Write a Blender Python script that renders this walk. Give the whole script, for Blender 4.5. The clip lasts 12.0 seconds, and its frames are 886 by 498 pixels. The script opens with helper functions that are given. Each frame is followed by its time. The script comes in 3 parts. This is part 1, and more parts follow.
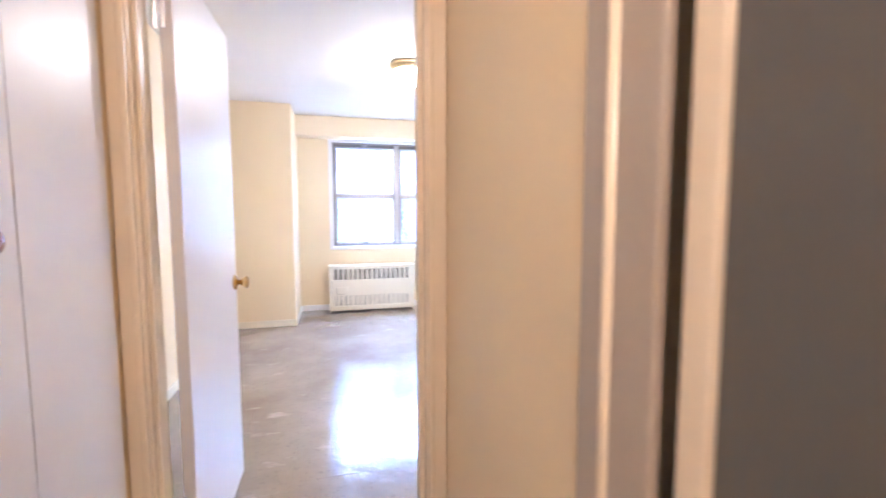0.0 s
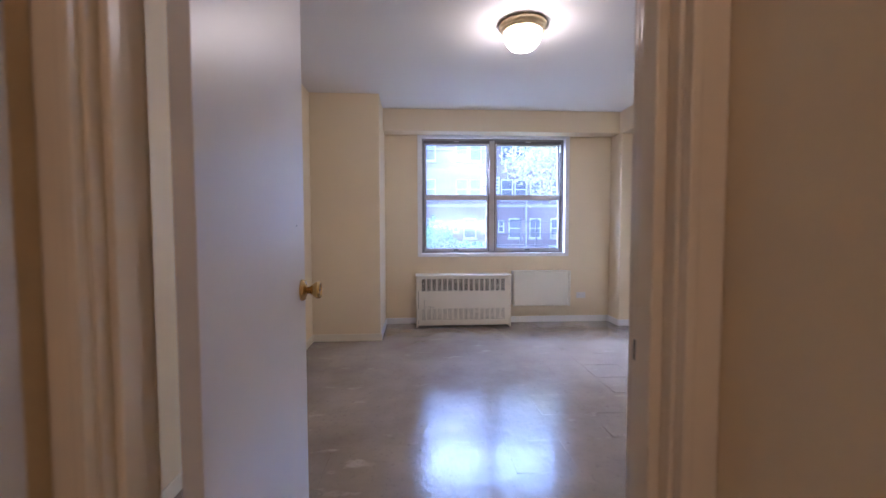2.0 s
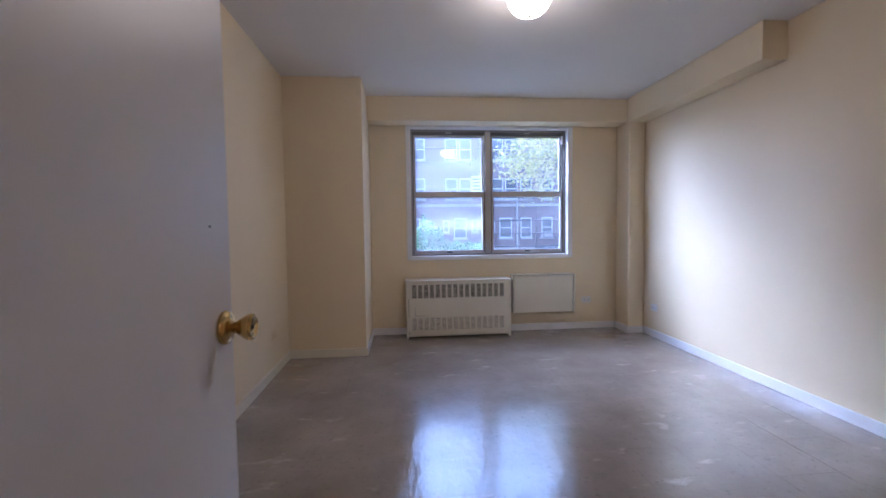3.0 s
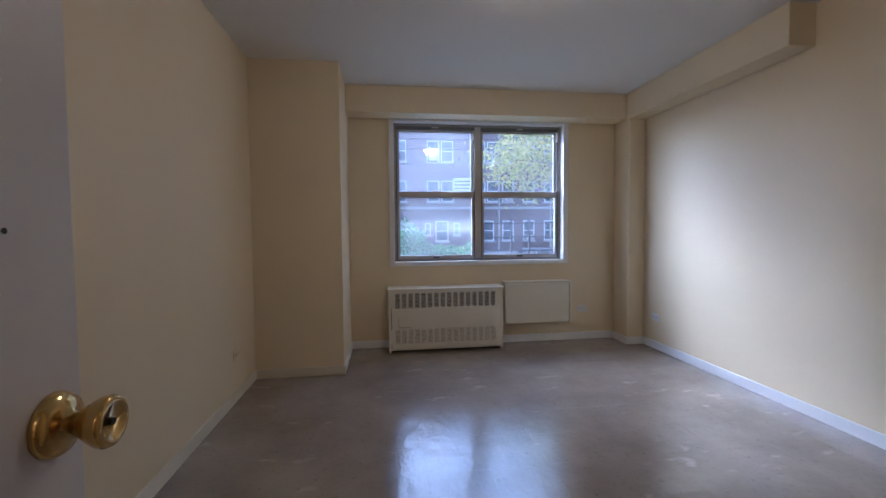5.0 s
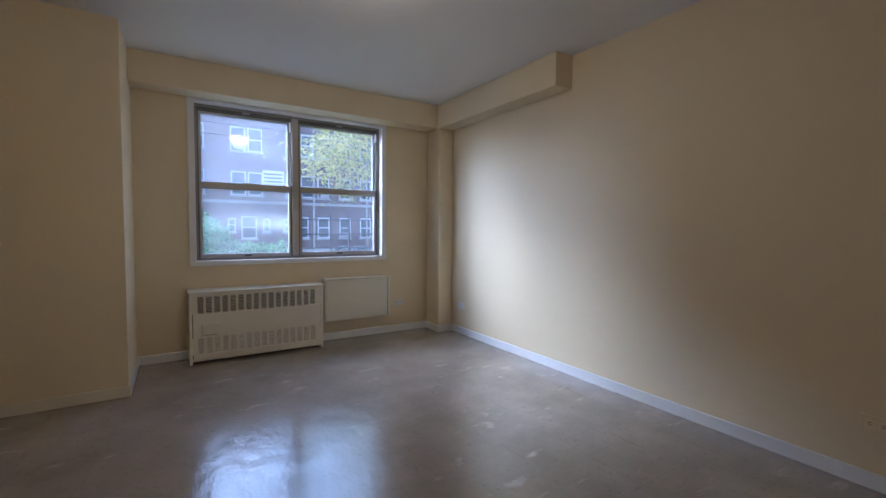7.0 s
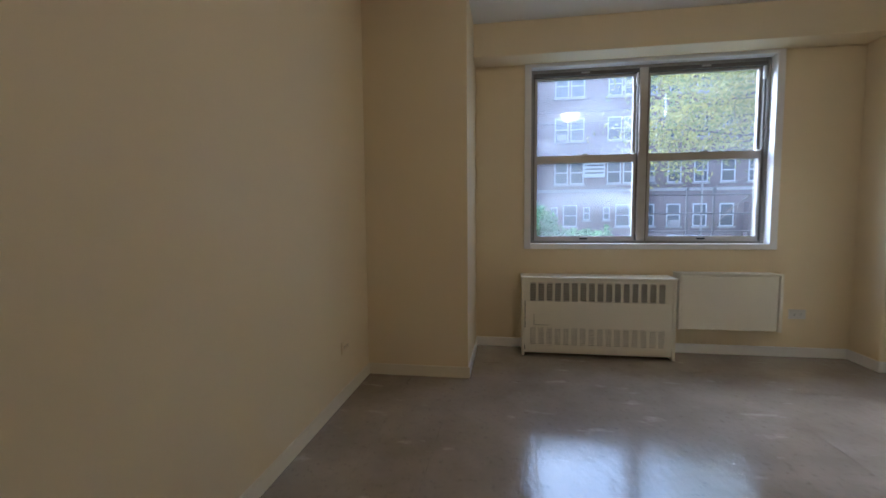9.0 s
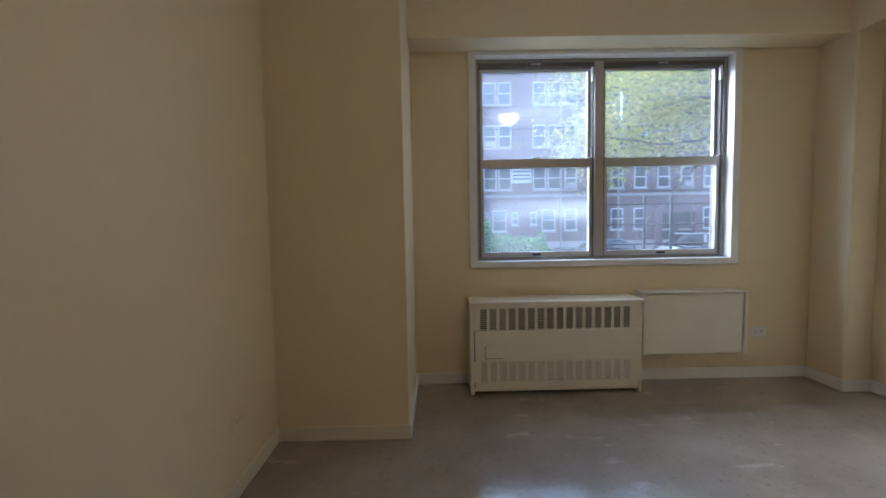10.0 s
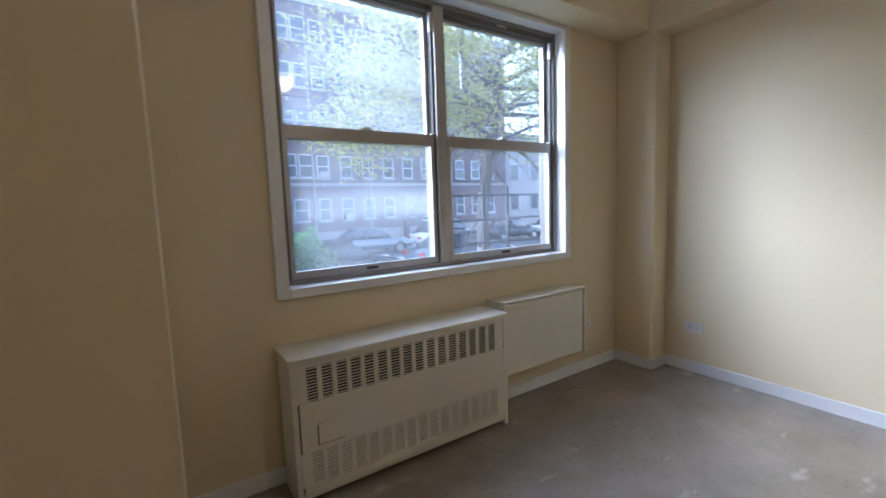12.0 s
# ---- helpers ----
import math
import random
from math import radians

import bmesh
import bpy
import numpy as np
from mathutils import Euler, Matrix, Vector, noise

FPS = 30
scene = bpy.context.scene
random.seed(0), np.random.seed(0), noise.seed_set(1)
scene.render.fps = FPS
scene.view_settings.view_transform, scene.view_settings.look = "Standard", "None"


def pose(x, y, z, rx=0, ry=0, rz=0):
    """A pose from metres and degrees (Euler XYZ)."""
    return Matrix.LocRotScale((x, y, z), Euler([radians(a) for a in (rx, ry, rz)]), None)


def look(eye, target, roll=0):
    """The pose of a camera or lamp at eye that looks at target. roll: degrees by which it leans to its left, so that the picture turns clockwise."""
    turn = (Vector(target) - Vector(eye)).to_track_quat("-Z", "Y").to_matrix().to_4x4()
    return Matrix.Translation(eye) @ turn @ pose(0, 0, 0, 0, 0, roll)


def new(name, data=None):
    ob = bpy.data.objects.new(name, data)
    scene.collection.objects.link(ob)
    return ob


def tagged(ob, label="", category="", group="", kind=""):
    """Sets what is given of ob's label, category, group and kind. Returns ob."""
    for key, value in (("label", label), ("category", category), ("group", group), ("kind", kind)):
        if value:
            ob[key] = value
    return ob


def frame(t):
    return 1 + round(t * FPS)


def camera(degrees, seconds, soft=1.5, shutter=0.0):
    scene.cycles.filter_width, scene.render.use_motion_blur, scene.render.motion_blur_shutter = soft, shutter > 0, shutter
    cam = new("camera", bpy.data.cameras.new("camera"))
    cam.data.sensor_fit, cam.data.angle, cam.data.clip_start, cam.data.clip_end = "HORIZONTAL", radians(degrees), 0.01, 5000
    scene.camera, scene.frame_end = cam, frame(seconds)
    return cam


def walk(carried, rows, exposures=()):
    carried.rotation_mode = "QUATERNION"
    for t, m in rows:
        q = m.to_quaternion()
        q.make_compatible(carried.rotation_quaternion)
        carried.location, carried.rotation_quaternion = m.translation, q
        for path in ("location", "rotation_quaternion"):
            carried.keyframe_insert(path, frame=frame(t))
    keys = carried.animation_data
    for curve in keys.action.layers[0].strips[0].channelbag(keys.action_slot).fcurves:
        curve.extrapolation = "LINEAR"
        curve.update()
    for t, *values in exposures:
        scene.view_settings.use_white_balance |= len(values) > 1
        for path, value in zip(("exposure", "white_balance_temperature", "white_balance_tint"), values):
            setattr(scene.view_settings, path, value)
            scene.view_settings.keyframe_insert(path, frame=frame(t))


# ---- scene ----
cam = camera(92.6, 12.0, shutter=0.5)
PATH = [
    (0, (-0.329, 1.544, 1.267), (0.162, 3.476, 1.107), -0.1),
    (0.5, (-0.356, 1.684, 1.254), (-0.158, 3.669, 1.111), 0.3),
    (1, (-0.338, 1.822, 1.224), (-0.292, 3.816, 1.071), -0.1),
    (1.5, (-0.385, 2.057, 1.158), (-0.263, 4.05, 1.052), -0.4),
    (2, (-0.42, 2.276, 1.158), (-0.293, 4.269, 1.058), -0.1),
    (2.5, (-0.406, 2.54, 1.158), (-0.298, 4.536, 1.08), -1.65),
    (3, (-0.413, 2.749, 1.157), (-0.239, 4.739, 1.058), -0.75),
    (3.5, (-0.443, 2.949, 1.156), (-0.194, 4.931, 1.054), -0.85),
    (3.7, (-0.436, 3.019, 1.146), (-0.232, 5.006, 1.053), -1.3),
    (5.3, (-0.432, 3.142, 1.168), (-0.116, 5.114, 1.081), 0.2),
    (5.5, (-0.439, 3.129, 1.172), (-0.035, 5.085, 1.059), 0.0),
    (6, (-0.458, 3.128, 1.178), (0.286, 4.982, 1.094), 0.2),
    (6.5, (-0.473, 3.101, 1.143), (0.553, 4.815, 1.057), 0.65),
    (7, (-0.492, 3.101, 1.156), (0.572, 4.792, 1.058), 0.45),
    (7.5, (-0.421, 3.142, 1.163), (0.125, 5.059, 1.006), 1.4),
    (7.7, (-0.403, 3.189, 1.154), (-0.091, 5.158, 0.987), 1.6),
    (9.3, (-0.545, 4.046, 1.063), (-0.862, 6.016, 0.929), -0.65),
    (9.5, (-0.554, 4.155, 1.098), (-0.839, 6.13, 0.974), -0.6),
    (10, (-0.614, 4.457, 1.131), (-0.595, 6.453, 1.002), -1.0),
    (10.5, (-0.709, 4.764, 1.159), (-0.548, 6.754, 1.032), -1.3),
    (11, (-0.752, 5.062, 1.179), (-0.367, 7.021, 1.057), -0.45),
    (11.5, (-0.775, 5.28, 1.172), (0.05, 7.095, 1.019), -0.4),
    (12, (-0.779, 5.5, 1.187), (0.318, 7.159, 0.978), -2.0),
]
EXPOSURES = [(0.0, 5.45, 4150, 18), (0.5, 4.65, 4200, 22), (1.0, 4.1, 4250, 23), (1.5, 3.7, 4350, 21), (2.0, 3.55, 4350, 23), (2.5, 3.3, 4350, 21), (3.5, 2.75, 4400, 20),
             (5.5, 2.5, 4520, 14), (7.5, 2.54, 4600, 11), (9.5, 2.54, 4880, 7), (12.0, 2.5, 4780, 9)]
walk(cam, [(t, look(eye, target, roll)) for t, eye, target, roll in PATH], EXPOSURES)


# ---- world, sun ----
world = bpy.data.worlds.new("world")
scene.world = world
world.use_nodes = True
wn = world.node_tree
sky = wn.nodes.new("ShaderNodeTexSky")
sky.sky_type, sky.sun_disc = "NISHITA", False
sky.sun_elevation, sky.sun_rotation = radians(32), radians(-41)
sky.air_density, sky.dust_density, sky.ozone_density = 1.0, 2.5, 1.0
bg = wn.nodes["Background"]
bg.inputs["Strength"].default_value = 0.15
cloud = wn.nodes.new("ShaderNodeHueSaturation")   # overcast: paler than a clear sky
cloud.inputs["Saturation"].default_value, cloud.inputs["Value"].default_value = 0.5, 1.25
wn.links.new(sky.outputs[0], cloud.inputs["Color"])
wn.links.new(cloud.outputs[0], bg.inputs["Color"])
sun = new("sun", bpy.data.lights.new("sun", "SUN"))
sun.data.energy, sun.data.angle, sun.data.color = 0.45, radians(60), (0.95, 0.98, 1.0)
sun.matrix_world = look((-31, 43.5, 30.5), (0, 7.4, 1.5))

LAMP_ROOM, FILL_HALL = 5.2, 3.0   # glow of the room bowl and of the added hall fill


# ---- materials ----
def material(name, base, rough=0.5, vary=0.06, scale=3.0, grain=60.0, bump=0.1, metallic=0.0, spec=0.5, coat=0.0, rough_vary=0.03):
    """A painted or plain surface: colour varied at two scales, fine relief and uneven gloss."""
    m = bpy.data.materials.new(name)
    m.use_nodes = True
    nt = m.node_tree
    p = nt.nodes["Principled BSDF"]
    tc = nt.nodes.new("ShaderNodeTexCoord")
    big, fine = nt.nodes.new("ShaderNodeTexNoise"), nt.nodes.new("ShaderNodeTexNoise")
    big.inputs["Scale"].default_value, big.inputs["Detail"].default_value = scale, 5
    fine.inputs["Scale"].default_value, fine.inputs["Detail"].default_value = grain, 3
    for n in (big, fine):
        nt.links.new(tc.outputs["Object"], n.inputs["Vector"])
    mix = nt.nodes.new("ShaderNodeMix")
    mix.data_type = "RGBA"
    c = base
    mix.inputs[6].default_value = (*[v * (1 - vary) for v in c], 1)
    mix.inputs[7].default_value = (*[min(1, v * (1 + vary)) for v in c], 1)
    add = nt.nodes.new("ShaderNodeMath")
    add.operation = "MULTIPLY_ADD"
    add.inputs[1].default_value = 0.3
    nt.links.new(fine.outputs[0], add.inputs[0])
    sub = nt.nodes.new("ShaderNodeMath")
    sub.operation = "MULTIPLY"
    sub.inputs[1].default_value = 0.7
    nt.links.new(big.outputs[0], sub.inputs[0])
    nt.links.new(sub.outputs[0], add.inputs[2])
    nt.links.new(add.outputs[0], mix.inputs[0])
    nt.links.new(mix.outputs[2], p.inputs["Base Color"])
    r = nt.nodes.new("ShaderNodeMapRange")
    r.inputs["To Min"].default_value, r.inputs["To Max"].default_value = max(0.02, rough - rough_vary), min(1, rough + rough_vary)
    nt.links.new(big.outputs[0], r.inputs["Value"])
    nt.links.new(r.outputs[0], p.inputs["Roughness"])
    p.inputs["Metallic"].default_value = metallic
    p.inputs["Specular IOR Level"].default_value = spec
    p.inputs["Coat Weight"].default_value = coat
    if bump:
        b = nt.nodes.new("ShaderNodeBump")
        b.inputs["Strength"].default_value, b.inputs["Distance"].default_value = bump, 0.002
        nt.links.new(fine.outputs[0], b.inputs["Height"])
        nt.links.new(b.outputs[0], p.inputs["Normal"])
    return m


def floor_material():
    """Old resilient tiles under many coats of grey-beige wax: scuffs, patches, faint joints, uneven gloss."""
    m = bpy.data.materials.new("waxed_floor")
    m.use_nodes = True
    nt, L = m.node_tree, m.node_tree.links.new
    p = nt.nodes["Principled BSDF"]
    geo = nt.nodes.new("ShaderNodeNewGeometry")

    def noise_node(scale, detail, stretch=(1, 1, 1)):
        mp = nt.nodes.new("ShaderNodeMapping")
        mp.inputs["Scale"].default_value = stretch
        L(geo.outputs["Position"], mp.inputs[0])
        n = nt.nodes.new("ShaderNodeTexNoise")
        n.inputs["Scale"].default_value, n.inputs["Detail"].default_value = scale, detail
        n.inputs["Roughness"].default_value = 0.6
        L(mp.outputs[0], n.inputs["Vector"])
        return n.outputs[0]

    patches, specks, grain, wave = noise_node(1.6, 6), noise_node(34, 4), noise_node(160, 2), noise_node(9, 5, (1.5, 0.8, 1))
    scuff = noise_node(3.2, 8, (1, 2.2, 1))
    ramp = nt.nodes.new("ShaderNodeValToRGB")
    ramp.color_ramp.elements[0].position, ramp.color_ramp.elements[0].color = 0.32, (0.235, 0.195, 0.155, 1)
    ramp.color_ramp.elements[1].position, ramp.color_ramp.elements[1].color = 0.68, (0.35, 0.305, 0.255, 1)
    L(patches, ramp.inputs[0])
    pale = nt.nodes.new("ShaderNodeMapRange")
    pale.inputs["From Min"].default_value, pale.inputs["From Max"].default_value, pale.inputs["To Max"].default_value = 0.61, 0.70, 0.55
    L(scuff, pale.inputs[0])
    mix = nt.nodes.new("ShaderNodeMix")
    mix.data_type = "RGBA"
    mix.inputs[7].default_value = (0.52, 0.48, 0.42, 1)
    L(pale.outputs[0], mix.inputs[0])
    L(ramp.outputs[0], mix.inputs[6])
    dark = nt.nodes.new("ShaderNodeMapRange")
    dark.inputs["From Min"].default_value, dark.inputs["From Max"].default_value, dark.inputs["To Max"].default_value = 0.58, 0.74, 0.5
    L(specks, dark.inputs[0])
    mix2 = nt.nodes.new("ShaderNodeMix")
    mix2.data_type = "RGBA"
    mix2.inputs[7].default_value = (0.12, 0.10, 0.085, 1)
    L(dark.outputs[0], mix2.inputs[0])
    L(mix.outputs[2], mix2.inputs[6])
    L(mix2.outputs[2], p.inputs["Base Color"])
    r = nt.nodes.new("ShaderNodeMapRange")
    r.inputs["To Min"].default_value, r.inputs["To Max"].default_value = 0.08, 0.24
    L(patches, r.inputs[0])
    L(r.outputs[0], p.inputs["Roughness"])
    p.inputs["Specular IOR Level"].default_value = 1.0
    p.inputs["Coat Weight"].default_value, p.inputs["Coat Roughness"].default_value = 0.5, 0.13
    b1 = nt.nodes.new("ShaderNodeBump")
    b1.inputs["Strength"].default_value, b1.inputs["Distance"].default_value = 0.38, 0.007
    L(wave, b1.inputs["Height"])
    b2 = nt.nodes.new("ShaderNodeBump")
    b2.inputs["Strength"].default_value, b2.inputs["Distance"].default_value = 0.12, 0.0008
    L(grain, b2.inputs["Height"])
    L(b1.outputs[0], b2.inputs["Normal"])
    L(b2.outputs[0], p.inputs["Normal"])
    L(b1.outputs[0], p.inputs["Coat Normal"])
    return m


def glass_material(name, dirt, tint, smear=0.0, at=1.2):
    """Clear pane with a film of dust, which scatters some daylight, and a wiped smear across it."""
    m = bpy.data.materials.new(name)
    m.use_nodes = True
    nt, L = m.node_tree, m.node_tree.links.new
    nt.nodes.remove(nt.nodes["Principled BSDF"])
    out = nt.nodes["Material Output"]
    clear, gloss, haze = nt.nodes.new("ShaderNodeBsdfTransparent"), nt.nodes.new("ShaderNodeBsdfGlossy"), nt.nodes.new("ShaderNodeBsdfTranslucent")
    clear.inputs[0].default_value = (0.95, 0.97, 1.0, 1)
    gloss.inputs["Roughness"].default_value = 0.015
    haze.inputs[0].default_value = (*tint, 1)
    lw = nt.nodes.new("ShaderNodeLayerWeight")
    lw.inputs["Blend"].default_value = 0.5
    pw, fr = nt.nodes.new("ShaderNodeMath"), nt.nodes.new("ShaderNodeMath")
    pw.operation, fr.operation = "POWER", "MULTIPLY_ADD"
    pw.inputs[1].default_value, fr.inputs[1].default_value, fr.inputs[2].default_value = 5.0, 0.96, 0.04
    L(lw.outputs["Facing"], pw.inputs[0])
    L(pw.outputs[0], fr.inputs[0])
    s1, s2 = nt.nodes.new("ShaderNodeMixShader"), nt.nodes.new("ShaderNodeMixShader")
    L(fr.outputs[0], s1.inputs[0])
    L(clear.outputs[0], s1.inputs[1])
    L(gloss.outputs[0], s1.inputs[2])
    tc, n = nt.nodes.new("ShaderNodeTexCoord"), nt.nodes.new("ShaderNodeTexNoise")
    mp = nt.nodes.new("ShaderNodeMapping")
    mp.inputs["Scale"].default_value = (1.2, 1, 3.5)
    n.inputs["Scale"].default_value, n.inputs["Detail"].default_value = 1.6, 4
    L(tc.outputs["Object"], mp.inputs[0])
    L(mp.outputs[0], n.inputs["Vector"])
    r = nt.nodes.new("ShaderNodeMapRange")
    r.inputs["From Min"].default_value, r.inputs["From Max"].default_value = 0.3, 0.75
    r.inputs["To Min"].default_value, r.inputs["To Max"].default_value = dirt * 0.55, dirt * 1.5
    L(n.outputs[0], r.inputs[0])
    level = r.outputs[0]
    if smear:
        xyz, off, sq, band = [nt.nodes.new(k) for k in ("ShaderNodeSeparateXYZ", "ShaderNodeMath", "ShaderNodeMath", "ShaderNodeMapRange")]
        off.operation, off.inputs[1].default_value = "SUBTRACT", at
        sq.operation = "ABSOLUTE"
        L(tc.outputs["Object"], xyz.inputs[0])
        L(xyz.outputs[2], off.inputs[0])
        L(off.outputs[0], sq.inputs[0])
        L(sq.outputs[0], band.inputs[0])
        band.interpolation_type = "SMOOTHSTEP"
        band.inputs["From Min"].default_value, band.inputs["From Max"].default_value = 0.015, 0.09
        band.inputs["To Min"].default_value, band.inputs["To Max"].default_value = smear, 0.0
        blot, total = nt.nodes.new("ShaderNodeMath"), nt.nodes.new("ShaderNodeMath")
        blot.operation, total.operation = "MULTIPLY", "ADD"
        L(band.outputs[0], blot.inputs[0])
        L(n.outputs[0], blot.inputs[1])
        L(blot.outputs[0], total.inputs[0])
        L(level, total.inputs[1])
        level = total.outputs[0]
    L(level, s2.inputs[0])
    L(s1.outputs[0], s2.inputs[1])
    L(haze.outputs[0], s2.inputs[2])
    L(s2.outputs[0], out.inputs["Surface"])
    return m


def glow_material(name, colour, strength):
    m = bpy.data.materials.new(name)
    m.use_nodes = True
    p = m.node_tree.nodes["Principled BSDF"]
    p.inputs["Base Color"].default_value = (0.9, 0.88, 0.84, 1)
    p.inputs["Emission Color"].default_value = (*colour, 1)
    p.inputs["Emission Strength"].default_value = strength
    p.inputs["Roughness"].default_value = 0.25
    return m


def brick_material(name, a, b, mortar):
    m = material(name, a, rough=0.9, bump=0)
    nt, L = m.node_tree, m.node_tree.links.new
    p = nt.nodes["Principled BSDF"]
    tc, mp = nt.nodes.new("ShaderNodeTexCoord"), nt.nodes.new("ShaderNodeMapping")
    mp.inputs["Rotation"].default_value = (radians(90), 0, 0)
    br = nt.nodes.new("ShaderNodeTexBrick")
    br.inputs["Scale"].default_value, br.inputs["Brick Width"].default_value, br.inputs["Row Height"].default_value = 1.0, 0.22, 0.075
    br.inputs["Mortar Size"].default_value = 0.008
    br.inputs["Color1"].default_value, br.inputs["Color2"].default_value, br.inputs["Mortar"].default_value = (*a, 1), (*b, 1), (*mortar, 1)
    L(tc.outputs["Object"], mp.inputs[0])
    L(mp.outputs[0], br.inputs["Vector"])
    L(br.outputs[0], p.inputs["Base Color"])
    return m


def leaf_material(name, a, b):
    m = bpy.data.materials.new(name)
    m.use_nodes = True
    nt, L = m.node_tree, m.node_tree.links.new
    p = nt.nodes["Principled BSDF"]
    g, ramp = nt.nodes.new("ShaderNodeNewGeometry"), nt.nodes.new("ShaderNodeValToRGB")
    ramp.color_ramp.elements[0].color, ramp.color_ramp.elements[1].color = (*a, 1), (*b, 1)
    L(g.outputs["Random Per Island"], ramp.inputs[0])
    L(ramp.outputs[0], p.inputs["Base Color"])
    p.inputs["Roughness"].default_value = 0.55
    tr, mx = nt.nodes.new("ShaderNodeBsdfTranslucent"), nt.nodes.new("ShaderNodeMixShader")
    L(ramp.outputs[0], tr.inputs[0])
    mx.inputs[0].default_value = 0.6
    L(p.outputs[0], mx.inputs[1])
    L(tr.outputs[0], mx.inputs[2])
    L(mx.outputs[0], nt.nodes["Material Output"].inputs["Surface"])
    return m


WALL = material("cream_wall_paint", (0.80, 0.685, 0.465), rough=0.5, vary=0.05, scale=1.6, grain=220, bump=0.12, spec=0.35)
HALL = material("hall_wall_paint", (0.77, 0.63, 0.38), rough=0.45, vary=0.03, scale=1.2, grain=200, bump=0.14, spec=0.35)
CEIL = material("ceiling_paint", (0.80, 0.78, 0.74), rough=0.8, vary=0.03, scale=1.0, grain=150, bump=0.1)
TRIM = material("gloss_trim_paint", (0.84, 0.83, 0.83), rough=0.3, vary=0.03, scale=4, grain=60, bump=0.12)
BOARD = material("cream_board_paint", (0.78, 0.72, 0.58), rough=0.4, vary=0.08, scale=5, grain=60, bump=0.15)
CASING = material("cream_casing_paint", (0.78, 0.67, 0.48), rough=0.25, vary=0.03, scale=3, grain=50, bump=0.15)
DOORM = material("white_door_paint", (0.74, 0.72, 0.72), rough=0.36, vary=0.03, scale=2.0, grain=70, bump=0.05)
FLOOR = floor_material()
ALU = material("aged_aluminium", (0.52, 0.50, 0.47), rough=0.45, vary=0.15, scale=9, grain=120, bump=0.1, metallic=0.55)
DULLALU = material("stained_aluminium", (0.30, 0.285, 0.26), rough=0.5, vary=0.25, scale=11, grain=120, bump=0.1, metallic=0.4)
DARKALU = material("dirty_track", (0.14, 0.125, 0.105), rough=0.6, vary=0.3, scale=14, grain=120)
RADM = material("radiator_enamel", (0.80, 0.76, 0.64), rough=0.35, vary=0.05, scale=5, grain=90, bump=0.12)
SLATM = material("grille_slats", (0.50, 0.45, 0.35), rough=0.6, vary=0.2, scale=8, grain=90)
# Near-black for recesses and interiors: their shade is put into the colour.
GAPM = material("recess_shade", (0.045, 0.04, 0.035), rough=0.8, vary=0.3)
LAMPBRASS = material("pale_satin_brass", (0.86, 0.72, 0.44), rough=0.38, vary=0.06, scale=20, grain=120, bump=0.03, metallic=0.75)
BRASS = material("polished_brass", (0.66, 0.47, 0.17), rough=0.14, vary=0.08, scale=30, grain=200, bump=0.03, metallic=1.0, rough_vary=0.06)
WOODKNOB = material("red_brown_wood", (0.23, 0.055, 0.022), rough=0.28, vary=0.2, scale=40, grain=180, coat=0.4)
PLATE = material("outlet_plastic", (0.78, 0.76, 0.72), rough=0.35, vary=0.02, bump=0.02)
IRON = material("black_iron", (0.03, 0.03, 0.034), rough=0.55, vary=0.25, scale=20)
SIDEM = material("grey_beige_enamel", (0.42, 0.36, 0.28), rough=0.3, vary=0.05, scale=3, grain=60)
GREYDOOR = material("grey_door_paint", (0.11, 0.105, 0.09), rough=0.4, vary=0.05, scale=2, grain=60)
SHADE = glow_material("lit_frosted_glass", (1.0, 0.70, 0.40), LAMP_ROOM)
FILL_BOWL = glow_material("hall_fill_glow", (1.0, 0.66, 0.36), FILL_HALL)
GLASS_A = glass_material("dusty_pane", 0.1, (0.72, 0.74, 0.86))
STREAK = glass_material("paint_streak", 0.22, (0.85, 0.87, 0.9))
GLASS_C = glass_material("smeared_pane", 0.065, (0.78, 0.80, 0.88), 0.15, 1.20)
GLASS_B = glass_material("cleaner_pane", 0.04, (0.72, 0.74, 0.86))
BRICK = brick_material("brown_brick", (0.10, 0.066, 0.062), (0.135, 0.085, 0.078), (0.14, 0.125, 0.12))
STONE = material("pale_stone", (0.30, 0.28, 0.26), rough=0.85, vary=0.12, scale=2)
WHITEF = material("white_window_frame", (0.48, 0.48, 0.48), rough=0.5)
DARKGLASS = material("far_window_glass", (0.05, 0.06, 0.07), rough=0.06, vary=0.3, scale=0.6, bump=0, rough_vary=0.03)
ASPHALT = material("asphalt", (0.055, 0.055, 0.058), rough=0.85, vary=0.2, scale=0.6, grain=40)
PAVE = material("concrete_pavement", (0.30, 0.29, 0.27), rough=0.9, vary=0.12, scale=0.8, grain=30)
GRASSM = material("lawn_soil", (0.07, 0.085, 0.035), rough=0.95, vary=0.4, scale=2, grain=30)
BARK = material("grey_bark", (0.16, 0.14, 0.12), rough=0.9, vary=0.3, scale=6, grain=30, bump=0.6)
LEAF = leaf_material("yellow_green_leaves", (0.24, 0.30, 0.10), (0.60, 0.52, 0.16))
BUSH = leaf_material("bush_leaves", (0.10, 0.24, 0.08), (0.25, 0.42, 0.18))
RUBBER = material("tyre_rubber", (0.02, 0.02, 0.02), rough=0.8)
CARGLASS = material("car_glass", (0.03, 0.035, 0.04), rough=0.08, bump=0)
CHROME = material("bright_metal", (0.6, 0.6, 0.62), rough=0.25, metallic=1.0)
REDLAMP = material("tail_lamp_red", (0.35, 0.02, 0.02), rough=0.2)
